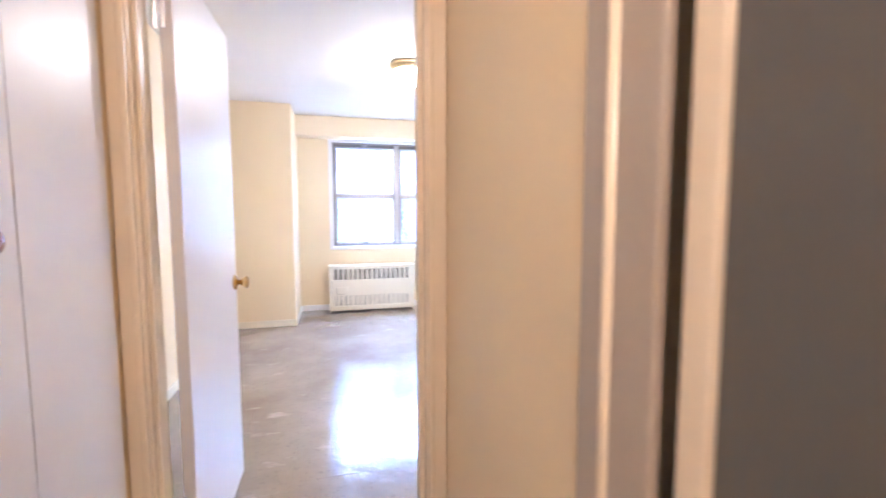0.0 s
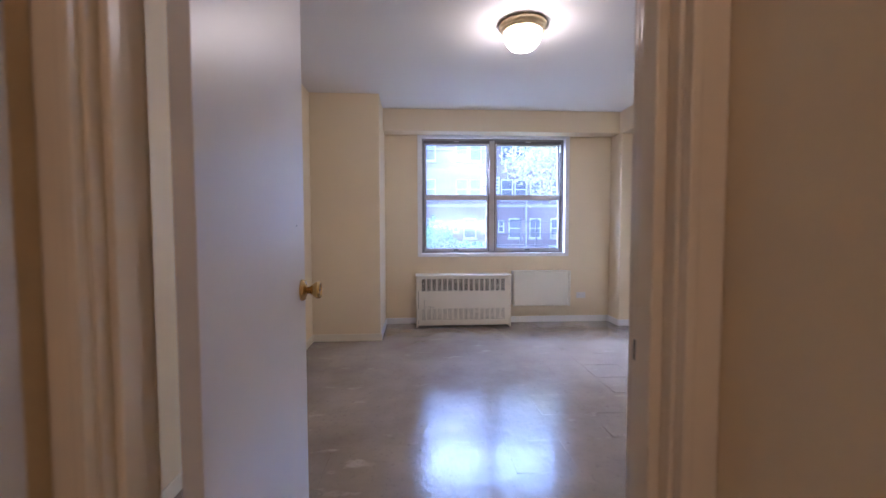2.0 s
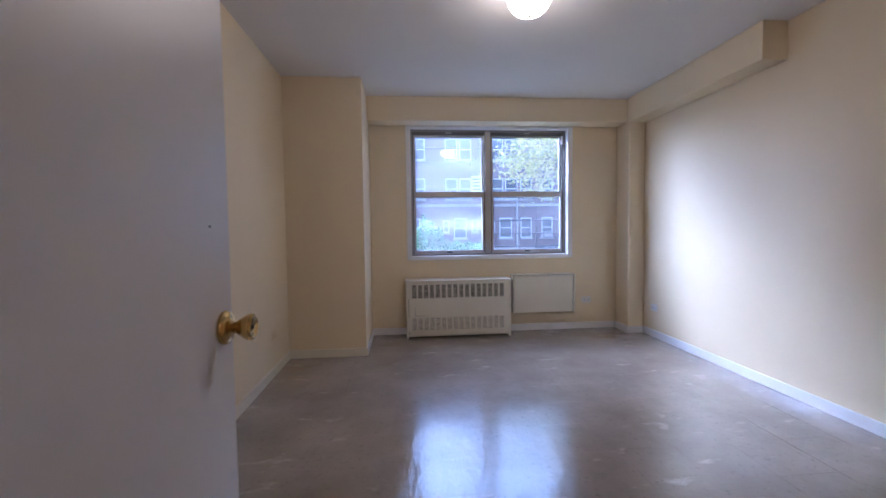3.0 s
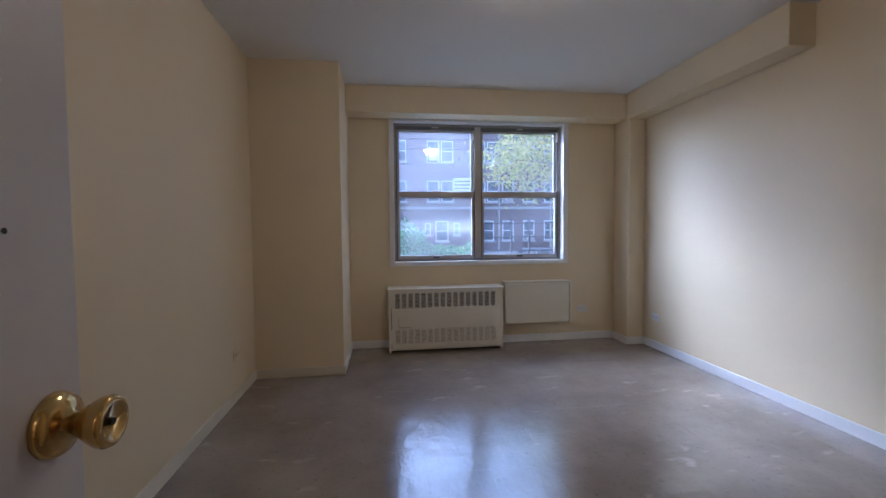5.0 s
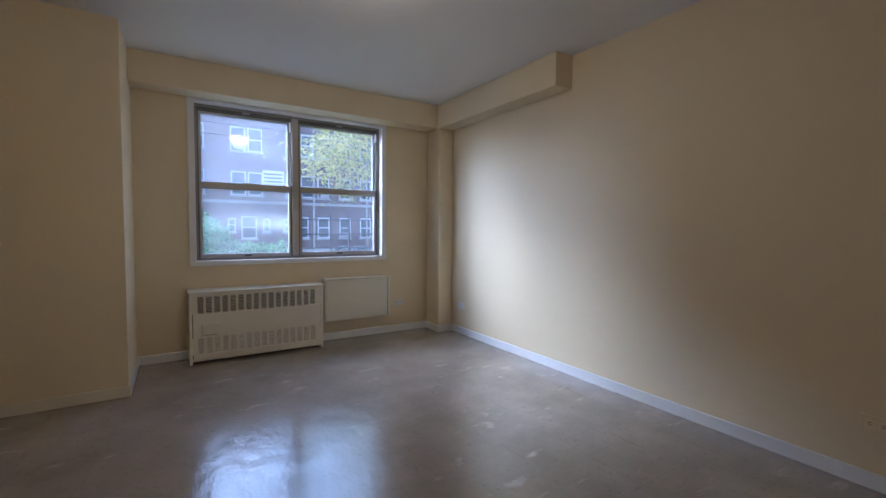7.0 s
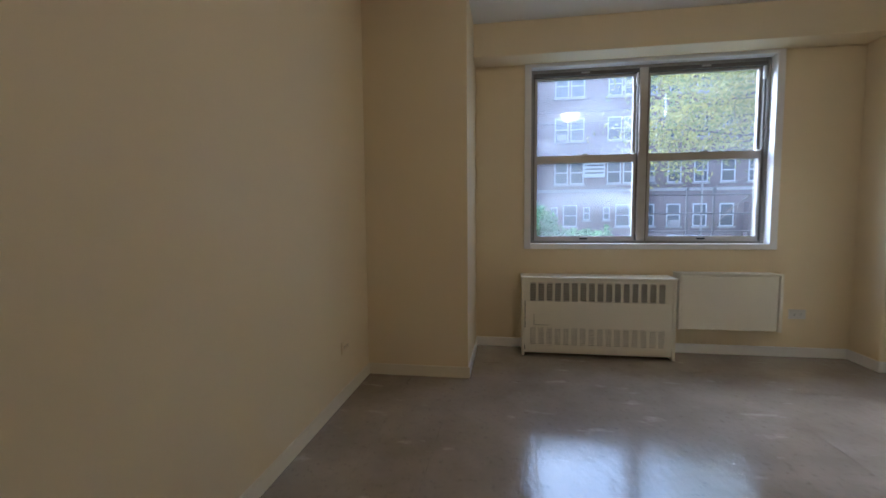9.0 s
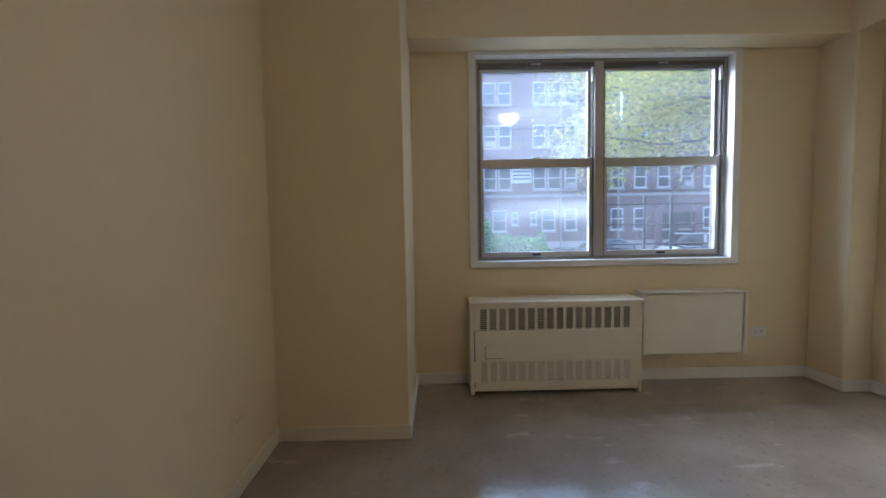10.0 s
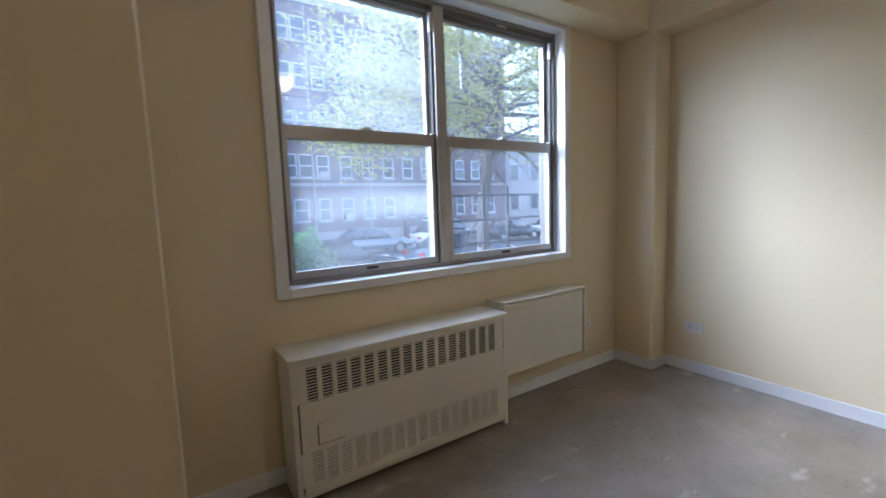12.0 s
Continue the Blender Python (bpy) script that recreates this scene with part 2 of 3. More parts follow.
CLEARLAMP = material("head_lamp_clear", (0.65, 0.66, 0.68), rough=0.15)


# ---- mesh helpers ----
def box(bm, x0, x1, y0, y1, z0, z1, bevel=0.0, seg=2):
    m = Matrix.LocRotScale(((x0 + x1) / 2, (y0 + y1) / 2, (z0 + z1) / 2), None, (abs(x1 - x0), abs(y1 - y0), abs(z1 - z0)))
    g = bmesh.ops.create_cube(bm, size=1, matrix=m)
    if bevel:
        edges = list({e for v in g["verts"] for e in v.link_edges})
        bmesh.ops.bevel(bm, geom=edges, offset=bevel, segments=seg, affect="EDGES", profile=0.6)
    return bm


def boxes(*rows, bevel=0.0):
    bm = bmesh.new()
    for r in rows:
        box(bm, *r, bevel=bevel)
    return bm


def lathe(profile, n=32):
    """A turned body round z from (radius, height) pairs."""
    bm = bmesh.new()
    rings = []
    for r, z in profile:
        rings.append([bm.verts.new((r * math.cos(2 * math.pi * i / n), r * math.sin(2 * math.pi * i / n), z)) for i in range(n)] if r > 1e-5 else [bm.verts.new((0, 0, z))])
    for a, b in zip(rings, rings[1:]):
        for i in range(n):
            j = (i + 1) % n
            q = [a[i % len(a)], a[j % len(a)], b[j % len(b)], b[i % len(b)]]
            q = list(dict.fromkeys(q))
            if len(q) > 2:
                bm.faces.new(q)
    bmesh.ops.recalc_face_normals(bm, faces=bm.faces)
    return bm


def rod(bm, a, b, r0, r1=None, n=8):
    a, b = Vector(a), Vector(b)
    d = b - a
    m = Matrix.Translation((a + b) / 2) @ d.to_track_quat("Z", "Y").to_matrix().to_4x4()
    bmesh.ops.create_cone(bm, cap_ends=True, segments=n, radius1=r0, radius2=r0 if r1 is None else r1, depth=d.length, matrix=m)
    return bm


def link(name, bm, mat, smooth=False):
    me = bpy.data.meshes.new(name)
    bm.to_mesh(me)
    bm.free()
    me.materials.append(mat)
    if smooth:
        for f in me.polygons:
            f.use_smooth = True
    return new(name, me)


def part(name, bm, mat, parent, label="", smooth=False):
    ob = link(name, bm, mat, smooth)
    ob.parent = parent
    if label:
        ob["label"] = label
    return ob


def thing(name, label, category, at=(0, 0, 0), group="", kind=""):
    ob = new(name)
    ob.location = at
    return tagged(ob, label, category, group, kind)


def structure(name, bm, mat, label, category):
    return tagged(link(name, bm, mat), label, category, kind="structure")


# ---- the plan ----
XL, XR = -1.474, 2.137          # room, side walls
YS, YN = 2.97, 7.36             # room, door wall and window wall
YH = 2.86                       # hall face of the door wall
HL, HR = -0.898, 0.015         # hall, side walls
H = 2.5
DX0, DX1, DH = -0.84, -0.052, 2.06   # doorway
WX0, WX1, WZ0, WZ1 = -0.352, 1.394, 0.848, 2.232   # window opening
COLX, COLY = -0.786, 6.615      # boxed column
PILX, PILY = 1.957, 7.08        # pilaster
BEAMY, BEAMZ = 7.13, 2.255      # beam over the window
BEAMX, BEAMEND = 1.957, 5.41    # beam along the wall
CLY0, CLY1 = 1.2, 2.80          # hall cupboard doors

floor = structure("floor", boxes((XL - 0.1, XR + 0.1, 0.0, YN + 0.05, -0.12, -0.004)), FLOOR, "worn waxed grey-beige floor with scuffs", "floor")
structure("ceiling", boxes((XL - 0.1, XR + 0.1, 0.0, YN + 0.3, H, H + 0.15)), CEIL, "smooth white painted ceiling", "ceiling")
structure("wall_north", boxes((XL - 0.15, WX0, YN, YN + 0.2, -0.12, H), (WX1, XR + 0.15, YN, YN + 0.2, -0.12, H),
                              (WX0, WX1, YN, YN + 0.2, -0.12, WZ0), (WX0, WX1, YN, YN + 0.2, WZ1, H)), WALL, "cream painted wall with the window", "wall")
structure("wall_west", boxes((XL - 0.15, XL, YH, YN, 0, H)), WALL, "plain cream painted side wall", "wall")
structure("wall_east", boxes((XR, XR + 0.15, YH, YN, 0, H)), WALL, "plain cream painted side wall lit by the window", "wall")
structure("wall_south", boxes((XL, DX0 - 0.02, YH, YS, 0, H), (DX1 + 0.02, XR, YH, YS, 0, H), (DX0 - 0.02, DX1 + 0.02, YH, YS, DH + 0.02, H)),
          HALL, "cream painted wall round the doorway", "wall")
structure("boxed_column", box(bmesh.new(), XL, COLX, COLY, YN, 0, H, 0.002), WALL, "cream painted boxed-out column in the corner", "column")
structure("pilaster", box(bmesh.new(), PILX, XR, PILY, YN, 0, H, 0.018, 4), WALL, "cream painted pilaster with soft rounded edges", "column")
structure("beam_north", box(bmesh.new(), COLX, PILX + 0.002, BEAMY, YN, BEAMZ, H, 0.006), WALL, "cream painted beam above the window", "beam")
structure("beam_east", box(bmesh.new(), BEAMX - 0.002, XR, BEAMEND, PILY + 0.02, BEAMZ - 0.01, H, 0.006), WALL, "cream painted beam ending in a step", "beam")

BB = 0.075
base = thing("baseboard", "white painted baseboards along the walls", "baseboard", kind="structure")
for r in ((XL, XL + 0.012, YS, COLY, 0, BB), (XR - 0.012, XR, YS, PILY, 0, BB), (XL + 0.012, COLX + 0.012, COLY - 0.012, COLY, 0, BB),
          (COLX, COLX + 0.012, COLY, YN, 0, BB), (COLX + 0.012, PILX - 0.012, YN - 0.012, YN, 0, BB), (PILX - 0.012, PILX, PILY - 0.012, YN, 0, BB),
          (PILX, XR - 0.012, PILY - 0.012, PILY, 0, BB), (XL + 0.012, DX0 - 0.09, YS, YS + 0.012, 0, BB), (DX1 + 0.09, XR - 0.012, YS, YS + 0.012, 0, BB)):
    part("board", box(bmesh.new(), *r, bevel=0.004), BOARD if r[3] == COLY else TRIM, base)

# hall
structure("wall_hall_west", boxes((HL - 0.12, HL, 0.3, CLY0, 0, H), (HL - 0.12, HL, CLY1, YH, 0, H), (HL - 0.12, HL, CLY0, CLY1, 2.2, H)),
          HALL, "cream painted hall wall with a cupboard", "wall")
SIDE0, SIDE1 = 1.12, 1.934
structure("wall_hall_east", boxes((HR, HR + 0.12, 0.3, SIDE0, 0, H), (HR, HR + 0.12, SIDE1 + 0.057, YH, 0, H), (HR, HR + 0.12, SIDE0, SIDE1 + 0.057, 2.06, H)),
          HALL, "cream painted hall wall with a side door", "wall")
structure("wall_hall_south", boxes((HL - 0.12, HR + 0.12, 0.2, 0.3, 0, H)), HALL, "plain cream hall end wall", "wall")


# ---- window ----
def build_window():
    w = thing("window_1", "aluminium double sash window with white wooden surround", "window", kind="structure")
    ox0, ox1, oz0, oz1, f = -0.40, 1.443, 0.81, 2.28, 7.338
    for nm, r in (("casing", (ox0, WX0 + 0.004, f, YN + 0.07, oz0, oz1)), ("casing", (WX1 - 0.004, ox1, f, YN + 0.07, oz0, oz1)),
                  ("casing", (WX0 + 0.004, WX1 - 0.004, f, YN + 0.07, WZ1 - 0.004, oz1)), ("window_sill", (WX0 + 0.004, WX1 - 0.004, f - 0.004, YN + 0.08, oz0, WZ0 + 0.004))):
        part(nm, box(bmesh.new(), *r, bevel=0.004), TRIM, w)
    # outer frame of the two units
    x0, x1, z0, z1, y0, y1 = WX0 + 0.004, WX1 - 0.004, WZ0 + 0.004, WZ1 - 0.004, YN + 0.055, YN + 0.16
    ml, mr = 0.474, 0.536
    for r in ((x0, x0 + 0.02, y0, y1, z0, z1), (x1 - 0.024, x1, y0, y1, z0, z1), (x0 + 0.02, x1 - 0.024, y0 + 0.004, y1, z1 - 0.022, z1), (x0 + 0.02, x1 - 0.024, y0 + 0.004, y1, z0, z0 + 0.022)):
        part("window_frame", box(bmesh.new(), *r, bevel=0.002), DULLALU, w)
    part("mullion", box(bmesh.new(), ml, mr, y0 - 0.004, y1, z0 + 0.022, z1 - 0.022, 0.003), ALU, w, "scratched aluminium mullion")
    for k, (a, b) in enumerate(((x0 + 0.02, ml), (mr, x1 - 0.024))):
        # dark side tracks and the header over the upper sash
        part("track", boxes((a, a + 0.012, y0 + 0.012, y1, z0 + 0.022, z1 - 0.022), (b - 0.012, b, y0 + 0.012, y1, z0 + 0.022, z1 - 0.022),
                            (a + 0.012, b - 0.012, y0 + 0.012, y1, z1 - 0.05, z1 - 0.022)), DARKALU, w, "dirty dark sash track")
        up, lo = part("upper_sash", bmesh.new(), ALU, w), part("lower_sash", bmesh.new(), ALU, w)
        zm = 1.52
        ua, ub, yu = a + 0.012, b - 0.012, YN + 0.105
        for ob, (p0, p1, q0, q1, yy, st, tp, bt) in ((up, (ua, ub, zm - 0.002, z1 - 0.05, yu, 0.02, 0.016, 0.04)), (lo, (ua - 0.004, ub + 0.004, z0 + 0.022, zm + 0.035, YN + 0.068, 0.024, 0.06, 0.034))):
            bm = boxes((p0, p0 + st, yy, yy + 0.03, q0, q1), (p1 - st, p1, yy, yy + 0.03, q0, q1), (p0 + st, p1 - st, yy, yy + 0.03, q1 - tp, q1), (p0 + st, p1 - st, yy, yy + 0.03, q0, q0 + bt), bevel=0.002)
            bm.to_mesh(ob.data)
            bm.free()
            if not ob.data.materials:
                ob.data.materials.append(ALU)
            g = part("pane", boxes((p0 + st, p1 - st, yy + 0.013, yy + 0.017, q0 + bt, q1 - tp)), GLASS_B if k == 1 else (GLASS_C if ob == lo else GLASS_A), ob, "dusty glass pane")
            g.visible_shadow = False
        c = (ua + ub) / 2
        part("sash_lock", box(box(bmesh.new(), c - 0.03, c + 0.03, YN + 0.062, YN + 0.1, zm + 0.035, zm + 0.041, 0.002), c - 0.008, c + 0.028, YN + 0.066, YN + 0.09, zm + 0.041, zm + 0.05, 0.003), ALU, w)
        part("latch", box(bmesh.new(), c - 0.032, c + 0.032, y0 + 0.006, y0 + 0.02, z1 - 0.038, z1 - 0.026, 0.003), ALU, w)
        part("lift", box(bmesh.new(), c - 0.03, c + 0.03, YN + 0.058, YN + 0.068, z0 + 0.030, z0 + 0.045, 0.003), IRON, w, "black sash lift")
        for e in (ua - 0.002, ub - 0.016):
            part("stop", box(bmesh.new(), e, e + 0.018, YN + 0.066, YN + 0.09, zm + 0.035, zm + 0.041, 0.002), ALU, w)
        part("balance", box(bmesh.new(), ub - 0.006, ub + 0.008, y0 + 0.006, y0 + 0.03, z1 - 0.15, z1 - 0.055, 0.003), TRIM, w, "white sash balance")
    part("streak", box(bmesh.new(), 0.68, 0.692, YN + 0.1165, YN + 0.1178, 1.83, 2.02, 0.0004), STREAK, w, "white paint streak on glass")


build_window()


def build_guard():
    g = thing("window_guard", "black iron guard rails outside the window", "guard rail")
    yy = YN + 0.215
    for z in (0.94, 1.085, 1.235):
        part("rail", rod(bmesh.new(), (0.50, yy, z), (WX1, yy, z), 0.007), IRON, g)
    for x in (0.905, 1.105):
        part("post", box(bmesh.new(), x - 0.009, x + 0.009, yy - 0.009, yy + 0.009, WZ0 - 0.0, 1.29, 0.002), IRON, g)
    return g


build_guard()


# ---- radiator cover ----
def build_radiator():
    r = thing("radiator_cover", "cream enamelled steel radiator cover with slotted grilles", "radiator")
    x0, x1, f, top = -0.42, 0.69, 7.14, 0.605
    for a in (x0, x1 - 0.022):
        part("side_panel", box(bmesh.new(), a, a + 0.022, f, YN - 0.013, 0.0, top - 0.012, 0.003), RADM, r)
    part("lid", box(bmesh.new(), x0 - 0.006, x1 + 0.006, f - 0.008, YN - 0.002, top - 0.012, top + 0.006, 0.004), RADM, r)
    # Added sheet: the shade inside the cover is put into its colour.
    part("backing", boxes((x0 + 0.024, x1 - 0.024, f + 0.035, f + 0.04, 0.04, top - 0.014)), GAPM, r, "near-black sheet for the shade behind the grilles")
    px0, px1, n, pitch, wide = x0 + 0.022, x1 - 0.022, 16, 0.0618, 0.043
    s0 = -0.357
    bands = ((0.425, 0.566), (0.082, 0.222))
    bm = boxes((px0, px1, f + 0.004, f + 0.012, 0.566, top - 0.013), bevel=0.001)
    part("top_rail", bm, RADM, r)
    part("lower_panel", boxes((px0 + 0.006, px1 - 0.004, f - 0.003, f + 0.012, 0.222, 0.425), (px0 + 0.006, px1 - 0.004, f - 0.003, f + 0.012, 0.042, 0.082), bevel=0.002), RADM, r)
    part("plinth", box(bmesh.new(), px0, px1, f + 0.008, f + 0.02, 0.022, 0.040, 0.002), RADM, r)
    for k, (z0, z1) in enumerate(bands):
        grille = part("upper_grille" if k == 0 else "lower_grille", bmesh.new(), RADM, r, "slotted grille")
        bm = bmesh.new()
        y0 = f + 0.004 if k == 0 else f - 0.003
        edge = px0
        for i in range(n):
            a = s0 + i * pitch
            box(bm, edge, a, y0, y0 + 0.008, z0, z1)
            edge = a + wide
        box(bm, edge, px1, y0, y0 + 0.008, z0, z1)
        bm.to_mesh(grille.data)
        bm.free()
        bm = bmesh.new()
        m = 11
        for i in range(n):
            a = s0 + i * pitch
            for j in range(m):
                z = z0 + (j + 0.5) * (z1 - z0) / m
                t = 0.0021 if k == 0 else 0.0043
                box(bm, a, a + wide, y0 + 0.002, y0 + 0.006, z - t, z + t)
        part("slats", bm, RADM, grille, "fine punched slats")
    part("access_door", box(bmesh.new(), -0.325, -0.175, f - 0.009, f - 0.003, 0.245, 0.335, 0.002), RADM, r, "small hinged valve flap")
    # Thin dark strips laid on the panel draw the shade along the flap's edges.
    part("flap_shade_line", boxes((-0.329, -0.3262, f - 0.0045, f - 0.002, 0.243, 0.325), (-0.326, -0.215, f - 0.0045, f - 0.002, 0.2405, 0.2435)), GAPM, r, "dark strips painted as the flap's gap shade")
    part("knob", rod(bmesh.new(), (0.02, f - 0.006, 0.425), (0.02, f + 0.008, 0.425), 0.009, n=12), RADM, r)


build_radiator()


def build_cover():
    c = thing("air_conditioner_cover", "cream painted metal air conditioner cover on the wall", "cover")
    x0, x1, z0, z1, f = 0.73, 1.423, 0.221, 0.645, 7.2
    part("body", box(bmesh.new(), x0 + 0.006, x1 - 0.004, f + 0.02, YN, z0 + 0.006, z1 - 0.006, 0.003), RADM, c)
    part("front_panel", box(bmesh.new(), x0 + 0.014, x1 - 0.03, f + 0.006, f + 0.021, z0 + 0.004, z1 - 0.02, 0.008, 3), RADM, c)
    for r in ((x0, x1, f, f + 0.03, z1 - 0.014, z1), (x0, x0 + 0.012, f, f + 0.03, z0, z1 - 0.014), (x1 - 0.022, x1, f, f + 0.03, z0, z1 - 0.014)):
        part("flange", box(bmesh.new(), *r, bevel=0.004), RADM, c)


build_cover()


# ---- lamps ----
def build_lamp(x, y, shade, label):
    l = thing("ceiling_lamp", label, "lamp", (x, y, H))
    part("rim", lathe([(0.0, 0.0), (0.165, 0.0), (0.174, -0.014), (0.176, -0.026), (0.166, -0.034), (0.158, -0.042), (0.160, -0.052), (0.150, -0.064), (0.138, -0.066), (0.0, -0.064)], 48), LAMPBRASS, l, "pale brass rim", True)
    part("shade", lathe([(0.137, -0.064), (0.138, -0.085), (0.130, -0.115), (0.113, -0.145), (0.088, -0.170), (0.055, -0.180), (0.02, -0.187), (0.0, -0.188)], 48), shade, l, "lit frosted glass bowl", True)
    part("finial", lathe([(0.0, -0.185), (0.009, -0.187), (0.011, -0.193), (0.006, -0.199), (0.0, -0.201)], 16), BRASS, l, "", True)
    for c in l.children:
        c.scale = (0.9, 0.9, 0.92)
    return l


build_lamp(0.29, 5.10, SHADE, "round brass ceiling lamp with a lit frosted bowl")
# Added fill, out of view behind the walk's start, to brighten the hall.
build_lamp(-0.46, 1.0, FILL_BOWL, "unseen added hall fill lamp in the room lamp's shape")


# ---- room door ----
def build_door():
    fr = thing("door_frame", "cream painted wooden door frame with moulded casing", "door frame", kind="structure")
    for a, b in ((DX0 - 0.02, DX0), (DX1, DX1 + 0.02)):
        part("jamb", box(bmesh.new(), a, b, YH - 0.004, YS + 0.004, 0, DH, 0.003), CASING, fr)
    part("head", box(bmesh.new(), DX0 - 0.02, DX1 + 0.02, YH - 0.004, YS + 0.004, DH, DH + 0.02, 0.003), CASING, fr)
    part("stop", box(bmesh.new(), DX0, DX0 + 0.012, YH + 0.02, YS - 0.045, 0, DH, 0.003), CASING, fr)
    part("stop", box(bmesh.new(), DX1 - 0.019, DX1, YH + 0.02, YS - 0.045, 0, DH, 0.003), CASING, fr)
    part("stop", box(bmesh.new(), DX0 + 0.012, DX1 - 0.012, YH + 0.02, YS - 0.045, DH - 0.012, DH, 0.003), CASING, fr)
    for y0, y1, s in ((YH - 0.016, YH, -1), (YS, YS + 0.016, 1)):
        for a, b in ((HL + 0.001 if s < 0 else DX0 - 0.075, DX0 - 0.006), (DX1 + 0.006, HR - 0.001 if s < 0 else DX1 + 0.075)):
            part("casing", box(bmesh.new(), a, b, y0, y1, 0, DH + 0.07, 0.005, 3), CASING, fr)
            c = b - 0.016 if a < -0.5 else a
            yb0, yb1 = (y0 - 0.008, y0 + 0.002) if s < 0 else (y1 - 0.002, y1 + 0.008)
            part("bead", box(bmesh.new(), c, c + 0.016, yb0, yb1, 0, DH + 0.012, 0.0035, 3), CASING, fr)
        part("casing", box(bmesh.new(), DX0 - 0.006, DX1 + 0.006, y0, y1, DH + 0.006, DH + 0.07, 0.005, 3), CASING, fr)
    part("strike_plate", box(bmesh.new(), DX1 - 0.003, DX1 + 0.001, YS - 0.030, YS - 0.010, 0.935, 0.970, 0.001), IRON, fr, "dark metal strike plate")
    d = thing("door", "open white painted flush door with brass knobs", "door", (-0.797, 2.994, 0))
    part("leaf", box(bmesh.new(), -0.018, 0.018, 0, 0.672, 0.045, DH - 0.008, 0.002), DOORM, d)
    for s in (1, -1):
        rose = part("rose", lathe([(0, 0), (0.034, 0), (0.034, 0.004), (0.031, 0.010), (0.022, 0.014), (0.014, 0.016), (0.012, 0.020), (0, 0.020)], 32), BRASS, d, "", True)
        knob = part("knob", lathe([(0, 0.016), (0.011, 0.018), (0.012, 0.026), (0.0155, 0.029), (0.021, 0.037), (0.0265, 0.047), (0.0275, 0.053), (0.0255, 0.058), (0.020, 0.059), (0.018, 0.056), (0.0, 0.056)], 32), BRASS, d, "tulip-shaped brass knob", True)
        for o in (rose, knob):
            o.matrix_local = pose(s * 0.018, 0.631, 0.963, 0, 90 * s, 0)
        key = part("button", lathe([(0, 0.055), (0.004, 0.055), (0.004, 0.0575), (0, 0.0575)], 12), IRON, knob)
    part("latch_plate", box(bmesh.new(), -0.012, 0.012, 0.671, 0.674, 0.925, 0.985, 0.0005), BRASS, d)
    part("screw_hole", rod(bmesh.new(), (0.0172, 0.585, 1.165), (0.0186, 0.585, 1.165), 0.003, n=10), IRON, d, "small dark hole")
    for z in (0.28, 1.86):
        part("hinge", box(rod(bmesh.new(), (-0.024, -0.012, z - 0.05), (-0.024, -0.012, z + 0.05), 0.007, n=10), -0.018, 0.0, -0.003, 0.0, z - 0.045, z + 0.045), CHROME, d, "worn steel hinge")


build_door()


# ---- hall cupboard and side door ----
def build_cupboard():
    c = thing("hall_cupboard", "built-in white cupboard with flush doors and wooden knob", "cupboard", kind="")
    # Carcass in the same near-black: the cupboard's inner shade as colour.
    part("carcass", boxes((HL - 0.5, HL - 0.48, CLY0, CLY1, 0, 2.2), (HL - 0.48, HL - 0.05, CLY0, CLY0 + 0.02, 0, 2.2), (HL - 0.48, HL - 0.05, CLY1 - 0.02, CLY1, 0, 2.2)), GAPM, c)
    part("frame", boxes((HL - 0.04, HL + 0.004, CLY0, CLY1, 2.16, 2.2), (HL - 0.04, HL + 0.004, CLY0, CLY1, 0, 0.05), (HL - 0.04, HL + 0.012, 2.476, CLY1, 0.05, 2.16), bevel=0.002), DOORM, c)
    for a, b, k in ((1.84, 2.47, 2.378), (CLY0 + 0.004, 1.834, 1.9)):
        d = part("cupboard_door", box(bmesh.new(), HL - 0.03, HL + 0.014, a, b, 0.054, 2.156, 0.002), DOORM, c)
        if k < 2:
            continue
        o = part("knob", lathe([(0, 0), (0.012, 0), (0.0105, 0.007), (0.016, 0.011), (0.0225, 0.016), (0.0235, 0.021), (0.020, 0.027), (0.011, 0.031), (0, 0.032)], 28), WOODKNOB, d, "turned red-brown wooden knob", True)
        o.matrix_local = pose(HL + 0.014, k, 1.225, 0, 90, 0)


build_cupboard()


